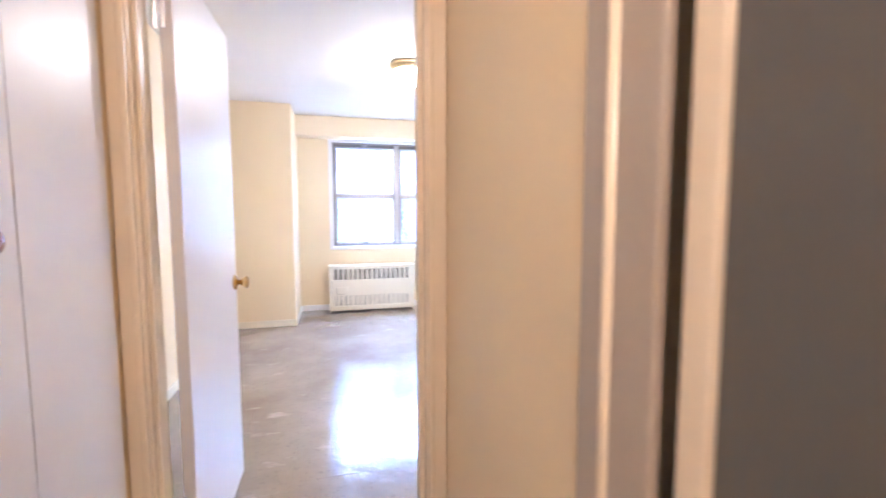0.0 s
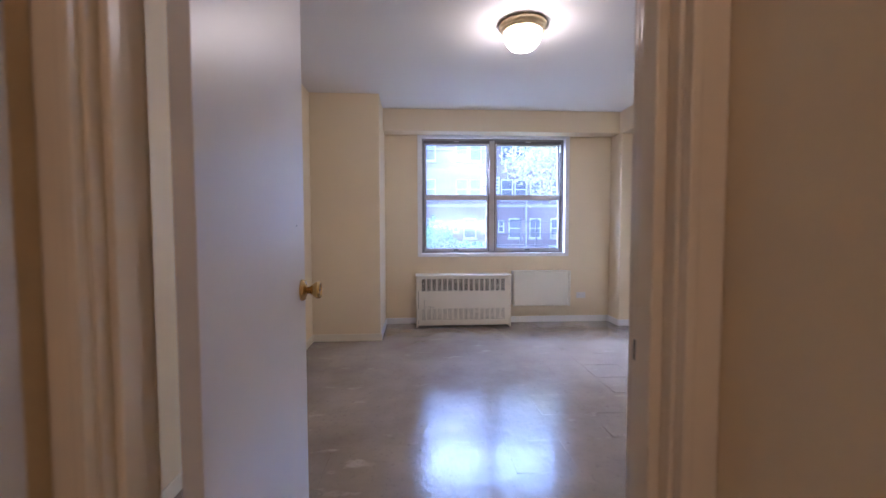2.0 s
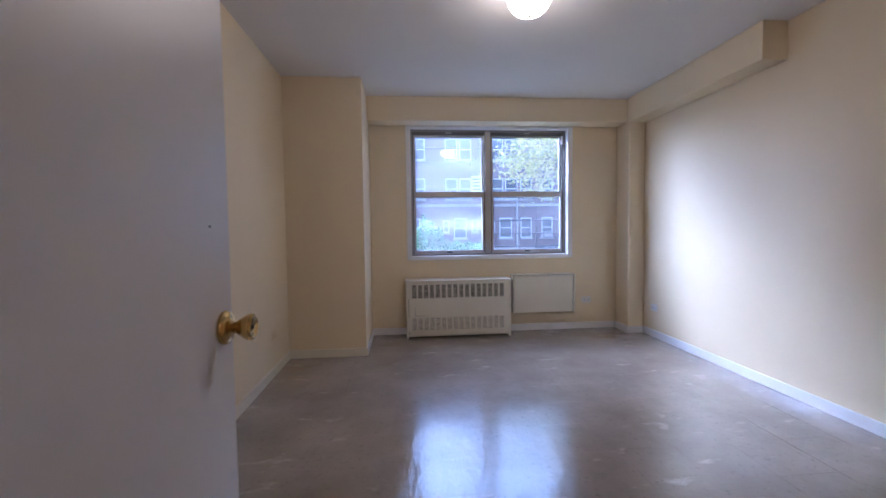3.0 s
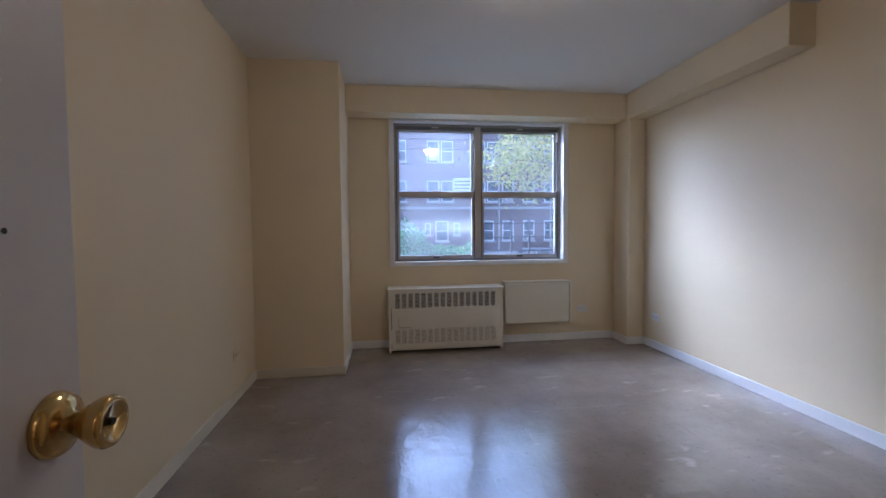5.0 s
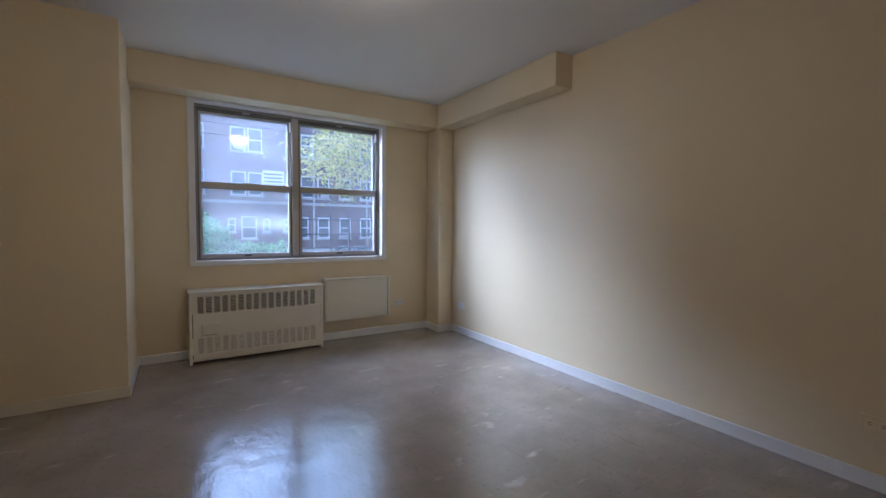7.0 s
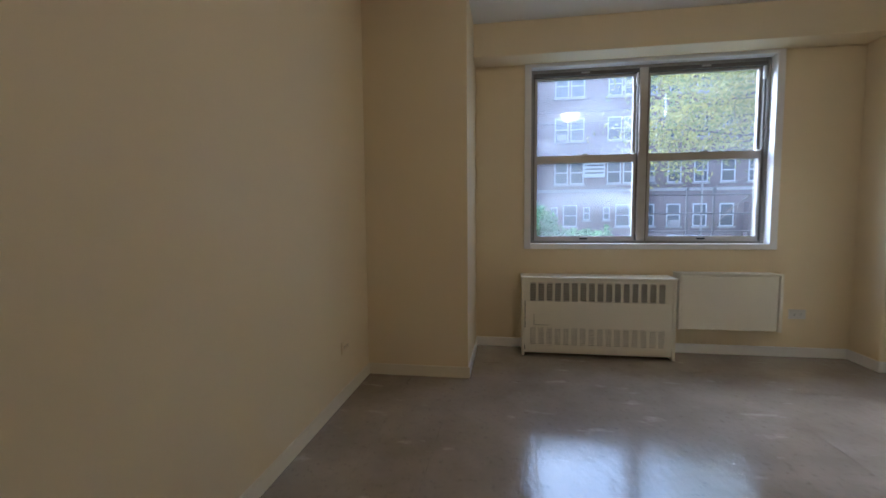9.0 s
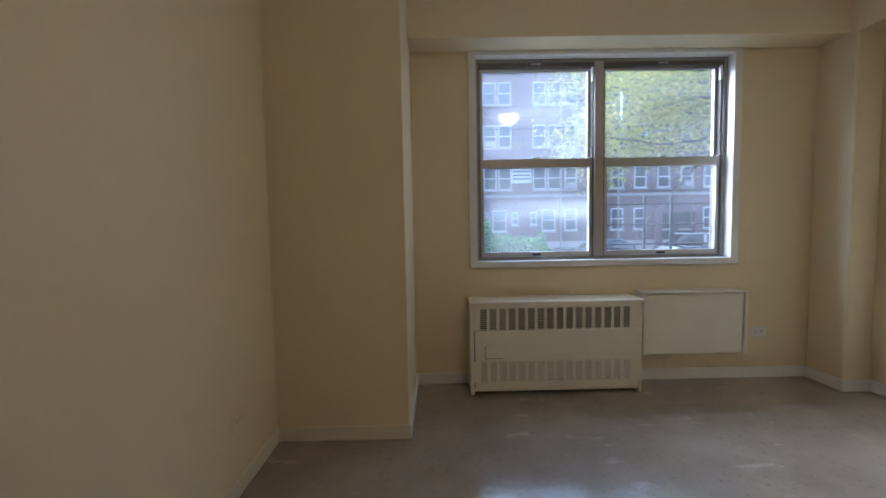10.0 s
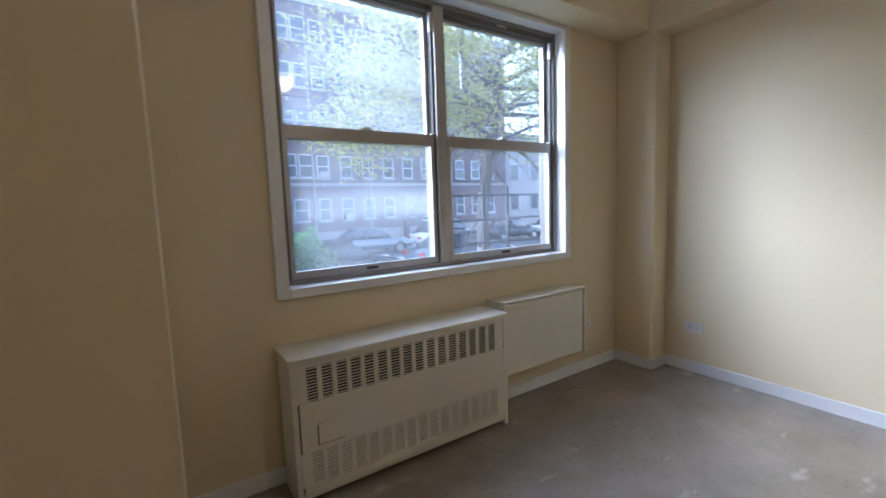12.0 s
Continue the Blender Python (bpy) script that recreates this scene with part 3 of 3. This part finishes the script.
def build_side_door():
    f = thing("side_door_frame", "cream painted frame of the hall side door", "door frame", kind="structure")
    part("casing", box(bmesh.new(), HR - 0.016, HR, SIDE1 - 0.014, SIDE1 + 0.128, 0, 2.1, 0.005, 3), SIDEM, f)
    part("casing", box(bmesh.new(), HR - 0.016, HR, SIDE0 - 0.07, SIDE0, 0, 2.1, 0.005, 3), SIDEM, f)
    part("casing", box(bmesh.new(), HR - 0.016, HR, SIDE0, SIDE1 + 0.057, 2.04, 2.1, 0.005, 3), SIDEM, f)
    part("bead", rod(bmesh.new(), (HR - 0.014, SIDE1 + 0.066, 0), (HR - 0.014, SIDE1 + 0.066, 2.04), 0.010, n=16), CASING, f, "pale rounded bead", True)
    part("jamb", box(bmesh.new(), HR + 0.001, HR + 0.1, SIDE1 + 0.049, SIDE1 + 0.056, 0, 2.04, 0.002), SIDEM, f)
    d = thing("side_door", "grey painted side door with a pale edge strip", "door")
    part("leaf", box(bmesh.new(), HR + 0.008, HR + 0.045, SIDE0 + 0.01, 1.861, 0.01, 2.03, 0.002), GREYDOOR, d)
    part("edge_strip", box(bmesh.new(), HR - 0.002, HR + 0.047, 1.862, 1.898, 0.01, 2.03, 0.003), CASING, d, "pale painted edge strip")
    # Closet walls near-black, so the door gap's shade sits in their colour.
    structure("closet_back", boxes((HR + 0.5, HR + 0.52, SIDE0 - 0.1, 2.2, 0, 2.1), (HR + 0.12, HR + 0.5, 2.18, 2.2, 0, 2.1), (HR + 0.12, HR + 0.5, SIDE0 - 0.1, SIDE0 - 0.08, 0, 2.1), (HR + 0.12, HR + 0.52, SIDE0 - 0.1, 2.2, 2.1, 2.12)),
              GAPM, "side closet inside with its shade painted in", "wall")


build_side_door()


# ---- outlets ----
def outlet(m, label, mat=PLATE):
    o = thing("outlet", label, "outlet")
    part("plate", box(bmesh.new(), -0.058, 0.058, -0.006, 0, -0.036, 0.036, 0.003), mat, o)
    for x in (-0.022, 0.022):
        s = part("socket", box(bmesh.new(), x - 0.016, x + 0.016, -0.009, -0.005, -0.014, 0.014, 0.004), mat, o)
        part("slots", boxes((x - 0.007, x + 0.007, -0.0096, -0.0088, 0.004, 0.0062), (x - 0.006, x + 0.006, -0.0096, -0.0088, -0.0062, -0.004)), GAPM, s)
    o.matrix_basis = m
    return o


outlet(pose(XR, 6.89, 0.307, 0, 0, -90), "white double outlet low on the cream wall")
outlet(pose(1.61, YN, 0.325), "white double outlet beside the radiator")
outlet(pose(XL, 6.2, 0.317, 0, 0, 90), "cream painted-over outlet low on the wall", WALL)
outlet(pose(XR, 3.63, 0.295, 0, 0, -90), "cream painted-over outlet low near the doorway", WALL)


# ---- outside ----
GZ = -1.3
structure("ground", boxes((-400, 400, YN + 0.2, 900, GZ - 0.2, GZ)), ASPHALT, "asphalt street reaching far off", "ground")
structure("lawn", boxes((-30, 40, YN + 0.31, 15.2, GZ, GZ + 0.10)), GRASSM, "front garden soil and grass", "ground")
structure("pavement_near", boxes((-40, 60, 15.2, 17.9, GZ, GZ + 0.14)), PAVE, "concrete pavement with kerb", "pavement")
structure("pavement_far", boxes((-40, 60, 27.6, 34.2, GZ, GZ + 0.14)), PAVE, "concrete pavement along the brick building", "pavement")
structure("wall_outside", boxes((-30, XL - 0.15, YN, YN + 0.2, GZ, 12), (XR + 0.15, 30, YN, YN + 0.2, GZ, 12), (XL - 0.15, XR + 0.15, YN + 0.02, YN + 0.2, H + 0.16, 12), (XL - 0.15, XR + 0.15, YN, YN + 0.19, GZ, -0.125)),
          BRICK, "brown brick outer wall of this building", "wall")


def build_building():
    b = thing("apartment_building", "brown brick apartment building with white sash windows", "building")
    y, x0, x1, top = 34.2, -22.0, 25.2, 14.3
    rows = [0.36 + 2.9 * i for i in range(5)]
    singles = [8.67 + 1.63 * i for i in range(10)]
    pairs = [7.0 - 3.45 * i for i in range(9)]
    holes = []
    for k, z in enumerate(rows):
        for x in singles:
            holes.append((x, z, 0.86, 1.5))
        for i, x in enumerate(pairs):
            if k == 0:
                holes += [(x + 0.1, z, 0.95, 1.5), (x - 0.95, z + 0.45, 0.45, 0.9), (x - 2.25, z + 0.45, 0.45, 0.9)]
            else:
                holes += [(x - 0.52, z, 0.9, 1.55), (x + 0.52, z, 0.9, 1.55)]
    part("wall", boxes((x0, x1, y, y + 12, GZ, top)), BRICK, b)
    part("roof", boxes((x0 - 0.2, x1 + 0.2, y - 0.25, y + 12.2, top, top + 0.5)), STONE, b, "pale stone cornice")
    part("string_course", boxes((x0, x1, y - 0.06, y, 0.36 + 2.35, 0.36 + 2.55), (x0, x1, y - 0.08, y, GZ, GZ + 0.9)), STONE, b, "pale stone band")
    share = {}
    for x, z, w, h in holes:
        if not share.get((w, h)):
            f = boxes((-w / 2, -w / 2 + 0.07, -0.05, -0.004, 0, h), (w / 2 - 0.07, w / 2, -0.05, -0.004, 0, h), (-w / 2 + 0.07, w / 2 - 0.07, -0.05, -0.004, h - 0.08, h),
                      (-w / 2 + 0.07, w / 2 - 0.07, -0.05, -0.004, 0, 0.07), (-w / 2 + 0.07, w / 2 - 0.07, -0.06, -0.004, h * 0.48, h * 0.48 + 0.07))
            g = boxes((-w / 2 + 0.07, w / 2 - 0.07, -0.02, -0.003, 0.07, h - 0.08))
            s = boxes((-w / 2 - 0.1, w / 2 + 0.1, -0.16, -0.003, -0.12, 0.0))
            share[(w, h)] = []
            for nm, bm, mt in (("window_frame", f, WHITEF), ("pane", g, DARKGLASS), ("window_sill", s, STONE)):
                me = bpy.data.meshes.new(nm)
                bm.to_mesh(me)
                bm.free()
                me.materials.append(mt)
                share[(w, h)].append(me)
        fm, gm, sm = share[(w, h)]
        win = new("window", fm)
        win.parent, win.location = b, (x, y, z)
        for nm, me in (("pane", gm), ("window_sill", sm)):
            o = new(nm, me)
            o.parent = win
    for x in (7.95, 12.0, 19.2):
        part("downpipe", rod(bmesh.new(), (x, y - 0.1, GZ), (x, y - 0.1, top), 0.07), STONE, b)
    part("entrance", boxes((14.6, 14.9, y - 0.5, y, GZ, 1.5), (17.2, 17.5, y - 0.5, y, GZ, 1.5), (14.6, 17.5, y - 0.6, y, 1.5, 1.9)), BRICK, b, "brick entrance porch")
    part("entrance_door", boxes((14.95, 17.15, y - 0.07, y - 0.01, GZ, 1.45)), GAPM, b)
    for x, k in ((8.67, 1), (10.3, 0), (13.56, 2), (3.0, 2), (16.8, 1)):
        part("window_air_conditioner", box(bmesh.new(), x - 0.33, x + 0.33, y - 0.4, y - 0.052, rows[k] + 0.02, rows[k] + 0.42, 0.03), STONE, b)


build_building()


def build_sign():
    s = thing("sign", "white board with dark lines on the brick building", "sign")
    part("board", box(bmesh.new(), 4.5, 5.9, 34.1, 34.196, 3.7, 5.0, 0.02), WHITEF, s)
    for z in (4.75, 4.5, 4.25, 4.0):
        part("text_bar", boxes((4.6, 5.8, 34.085, 34.1, z - 0.05, z + 0.05)), IRON, s)


build_sign()


def build_far_house():
    b = thing("far_house", "pale rendered house behind the brick building", "house")
    part("wall", boxes((29, 60, 40, 52, GZ, 8)), STONE, b)
    part("roof", boxes((28.6, 60.4, 39.6, 52.4, 8, 8.5)), ASPHALT, b)
    for i in range(5):
        for z in (0.4, 3.6):
            w = part("window", boxes((31 + 3 * i, 32.2 + 3 * i, 39.9, 39.99, z, z + 1.6)), DARKGLASS, b)
            part("window_frame", boxes((30.9 + 3 * i, 31 + 3 * i, 39.88, 39.99, z, z + 1.7), (32.2 + 3 * i, 32.3 + 3 * i, 39.88, 39.99, z, z + 1.7), (31 + 3 * i, 32.2 + 3 * i, 39.88, 39.99, z + 1.6, z + 1.7)), WHITEF, w)


build_far_house()


# leaves: small bent quads in one mesh
def leaf_mesh(name, centres, size, rng, droop=0.0):
    n = len(centres)
    c = np.asarray(centres)
    u = rng.normal(size=(n, 3))
    u /= np.linalg.norm(u, axis=1)[:, None]
    v = np.cross(u, rng.normal(size=(n, 3)))
    v /= np.linalg.norm(v, axis=1)[:, None]
    s = size * rng.uniform(0.6, 1.3, size=(n, 1))
    w = np.cross(u, v)
    pts = np.stack([c - u * s, c + v * s * 0.42 + w * s * 0.12, c + u * s, c - v * s * 0.42 + w * s * 0.12], 1).reshape(-1, 3)
    me = bpy.data.meshes.new(name)
    me.from_pydata(pts.tolist(), [], np.arange(4 * n).reshape(n, 4).tolist())
    return me


def build_tree(x, y, lean, height, spread, seed, leaves, label, low=3.3):
    rng = np.random.default_rng(seed)
    t = thing("tree", label, "tree", (x, y, GZ + 0.1))
    bm, tips = bmesh.new(), []
    trunk = [Vector((0, 0, 0))]
    for i in range(1, 9):
        u = min(1, max(0, (i - 2.5) / 3.5))
        trunk.append(Vector((lean * u * u * (3 - 2 * u) + 0.03 * rng.normal(), 0.05 * rng.normal(), height * 0.62 * i / 8)))
    for i, (a, b) in enumerate(zip(trunk, trunk[1:])):
        rod(bm, a, b + (b - a) * 0.06, 0.25 - 0.02 * i, 0.25 - 0.02 * (i + 1), 12)
    part("trunk", bm, BARK, t, "leaning grey-brown trunk", True)
    for k in range(26):
        bm = bmesh.new()
        start = trunk[5 + k % 4]
        ang = 2.399 * k + rng.uniform(-0.3, 0.3)
        p, r = start.copy(), 0.085
        d = Vector((math.cos(ang), math.sin(ang), rng.uniform(-0.15, 0.75))).normalized()
        length = spread * rng.uniform(0.75, 1.1)
        for i in range(9):
            q = p + d * length / 9
            rod(bm, p, q + (q - p) * 0.08, r, r * 0.8, 7)
            if i > 1:
                e = (d + Vector(rng.normal(size=3) * 0.8)).normalized()
                s = p
                for j in range(4):
                    w = s + e * length * 0.09
                    rod(bm, s, w, r * 0.4 * (1 - j * 0.2), r * 0.4 * (0.8 - j * 0.2), 5)
                    s, e = w, (e + Vector(rng.normal(size=3) * 0.35) + Vector((0, 0, -0.12))).normalized()
                    tips.append((s.copy(), 0.55))
            if i > 2:
                tips.append((q.copy(), 0.65))
            p, r = q, r * 0.82
            d = (d + Vector(rng.normal(size=3) * 0.22) + Vector((0, 0, -0.075))).normalized()
        part("limb", bm, BARK, t, "", True)
    pts = []
    per = leaves // len(tips)
    for s, rad in tips:
        if rng.uniform() < 0.12 or s.z < (low if s.x < -3.2 else low + 1.0):
            continue
        n = int(per * rng.uniform(0.4, 1.7))
        c = rng.normal(size=(n, 3)) * rad * np.array([0.75, 0.75, 0.45]) + np.array(s)
        pts.append(c)
    me = leaf_mesh("crown", np.concatenate(pts), 0.08, rng)
    me.materials.append(LEAF)
    crown = new("crown", me)
    crown.parent = t
    tagged(crown, "thin yellow-green autumn crown", kind="stuff")
    return t


build_tree(8.2, 16.6, 0.75, 11.5, 6.9, 5, 62000, "leaning street tree with yellow-green autumn leaves")
build_tree(24.5, 17.0, -0.2, 11.0, 5.5, 9, 15000, "street tree with thinning autumn leaves")


def build_bush(x, y, rx, ry, h, seed, n, label):
    rng = np.random.default_rng(seed)
    b = thing("bush", label, "bush", (x, y, GZ + 0.1))
    bm = bmesh.new()
    for k in range(9):
        a = 0.7 * k
        rod(bm, (0.1 * math.cos(a), 0.1 * math.sin(a), 0), (rx * 0.6 * math.cos(a), ry * 0.6 * math.sin(a), h * 0.8), 0.02, 0.008, 6)
    part("stems", bm, BARK, b)
    d = rng.normal(size=(n, 3))
    d /= np.linalg.norm(d, axis=1)[:, None]
    rr = rng.uniform(0.55, 1.0, size=(n, 1)) ** 0.5 * (1 + 0.16 * np.sin(d[:, :1] * 7 + seed) * np.cos(d[:, 1:2] * 6))
    c = d * rr * np.array([rx, ry, h / 2]) + np.array([0, 0, h / 2])
    me = leaf_mesh("foliage", c, 0.055, rng)
    me.materials.append(BUSH)
    o = new("foliage", me)
    o.parent = b
    tagged(o, kind="stuff")


build_bush(0.15, 14.0, 0.55, 0.6, 2.55, 3, 5000, "tall loose green bush in the front garden")
build_bush(0.9, 14.1, 0.75, 0.6, 2.0, 4, 6000, "rounded pale green garden bush")
build_bush(1.55, 14.0, 0.6, 0.6, 1.95, 6, 5000, "rounded low green garden bush")
build_bush(-1.6, 14.2, 1.1, 0.7, 2.3, 8, 6000, "broad green garden bush")


def build_car(x, y, paint, label, suv=False):
    c = thing("car", label, "car", (x, y, GZ), group="parked cars")
    W2 = 0.86
    hood, roof = (0.92, 1.62) if suv else (0.82, 1.40)
    prof = [(-2.2, 0.35), (-2.24, 0.62), (-2.12, hood), (-1.3, hood + 0.06), (1.0, hood + 0.04), (2.0, hood - 0.12), (2.22, 0.6), (2.18, 0.32)]
    cab = [(-1.75 if suv else -1.65, hood + 0.02), (-1.3 if suv else -0.95, roof - 0.04), (-0.4, roof), (0.3, roof - 0.03), (1.15, hood + 0.02)]

    def slab(rows, half, pinch, bev):
        bm = bmesh.new()
        va = [bm.verts.new((px, -half + (pinch if pz > hood + 0.1 else 0), pz)) for px, pz in rows]
        vb = [bm.verts.new((px, half - (pinch if pz > hood + 0.1 else 0), pz)) for px, pz in rows]
        bm.faces.new(va)
        bm.faces.new(vb[::-1])
        for i in range(len(rows)):
            j = (i + 1) % len(rows)
            bm.faces.new([va[i], vb[i], vb[j], va[j]])
        bmesh.ops.recalc_face_normals(bm, faces=bm.faces)
        bmesh.ops.bevel(bm, geom=list(bm.edges), offset=bev, segments=3, affect="EDGES")
        return bm

    part("body", slab(prof, W2, 0, 0.09), paint, c, "", True)
    part("cabin_glass", slab(cab, W2 - 0.05, 0.16, 0.04), CARGLASS, c, "dark car windows", True)
    part("roof_panel", box(bmesh.new(), cab[1][0] + 0.02, 0.42, -0.62, 0.62, roof - 0.05, roof + 0.02, 0.03, 3), paint, c)
    for px in (-0.5,):
        part("pillar", boxes((px - 0.05, px + 0.05, -0.82, -0.66, hood, roof - 0.05)), paint, c)
    for px in (-1.35, 1.35):
        for s in (-1, 1):
            w = part("wheel", rod(bmesh.new(), (px, s * 0.68, 0.32), (px, s * 0.87, 0.32), 0.32, n=24), RUBBER, c)
            part("rim", rod(bmesh.new(), (px, s * 0.87, 0.32), (px, s * 0.885, 0.32), 0.2, n=16), CHROME, w)
    for s in (-1, 1):
        part("tail_light", box(bmesh.new(), -2.26, -2.1, s * 0.62 - 0.14, s * 0.62 + 0.14, 0.62, 0.78, 0.02), REDLAMP, c)
        part("headlight", box(bmesh.new(), 2.06, 2.22, s * 0.62 - 0.15, s * 0.62 + 0.15, 0.58, 0.7, 0.02), CLEARLAMP, c)
        part("mirror", box(bmesh.new(), 0.75, 0.93, s * 0.92 - 0.09, s * 0.92 + 0.09, hood + 0.02, hood + 0.15, 0.03), paint, c)


def car_paint(name, col):
    return material(name, col, rough=0.25, vary=0.03, metallic=0.2, bump=0, coat=0.6)


SILVER, DARKP, WHITEP, BLUEP = car_paint("silver_car_paint", (0.32, 0.34, 0.37)), car_paint("dark_car_paint", (0.035, 0.04, 0.045)), car_paint("white_car_paint", (0.7, 0.7, 0.7)), car_paint("blue_grey_car_paint", (0.08, 0.11, 0.16))
for cx, cy, cp, cl, sv in ((8.3, 26.2, SILVER, "silver saloon parked across the street", False), (13.2, 26.2, WHITEP, "white estate car parked across the street", True),
                           (18.2, 26.2, DARKP, "dark saloon parked across the street", False), (3.2, 26.2, BLUEP, "blue-grey saloon parked across the street", False),
                           (4.0, 19.3, DARKP, "dark saloon parked at the near kerb", False), (9.2, 19.3, BLUEP, "blue-grey saloon parked at the near kerb", False),
                           (22.8, 26.2, WHITEP, "white saloon parked by the corner", False)):
    build_car(cx, cy, cp, cl, sv)

cab = thing("overhead_cable", "black overhead street cables", "cable", kind="")
for z, dy in ((4.05, 0), (4.45, 0.2)):
    bm = bmesh.new()
    pts = [Vector((-30 + 6 * i, 18.2 + dy, z + 0.0009 * (-30 + 6 * i) ** 2)) for i in range(13)]
    for a, b in zip(pts, pts[1:]):
        rod(bm, a, b, 0.018, n=6)
    part("wire", bm, IRON, cab)
for px in (-30.0, 42.0):
    part("pole", rod(bmesh.new(), (px, 18.3, GZ), (px, 18.3, 6.5), 0.14, 0.1, 10), BARK, cab)


# ---- floor tiles ----
def build_tiles():
    """Foot-square resilient tiles, each lying a hair out of level."""
    rng = random.Random(4)
    side, gap, shared = 0.305, 0.0003, {}

    def tile(x0, x1, y0, y1):
        w, d = round(x1 - x0 - gap, 4), round(y1 - y0 - gap, 4)
        if w < 0.01 or d < 0.01:
            return
        if (w, d) not in shared:
            me = bpy.data.meshes.new("tile")
            bm = box(bmesh.new(), -w / 2, w / 2, -d / 2, d / 2, -0.003, 0.0)
            bm.to_mesh(me)
            bm.free()
            me.materials.append(FLOOR)
            shared[(w, d)] = me
        o = new("tile", shared[(w, d)])
        o.parent = floor
        o.matrix_local = pose((x0 + x1) / 2, (y0 + y1) / 2, 0.0, rng.gauss(0, 0.12), rng.gauss(0, 0.12), 0)

    def field(x0, x1, y0, y1):
        nx, ny = math.ceil((x1 - x0) / side), math.ceil((y1 - y0) / side)
        for i in range(nx):
            for j in range(ny):
                tile(x0 + i * side, min(x1, x0 + (i + 1) * side), y0 + j * side, min(y1, y0 + (j + 1) * side))

    field(XL, XR, YS, YN)
    field(HL, HR, 0.3, YS)


build_tiles()
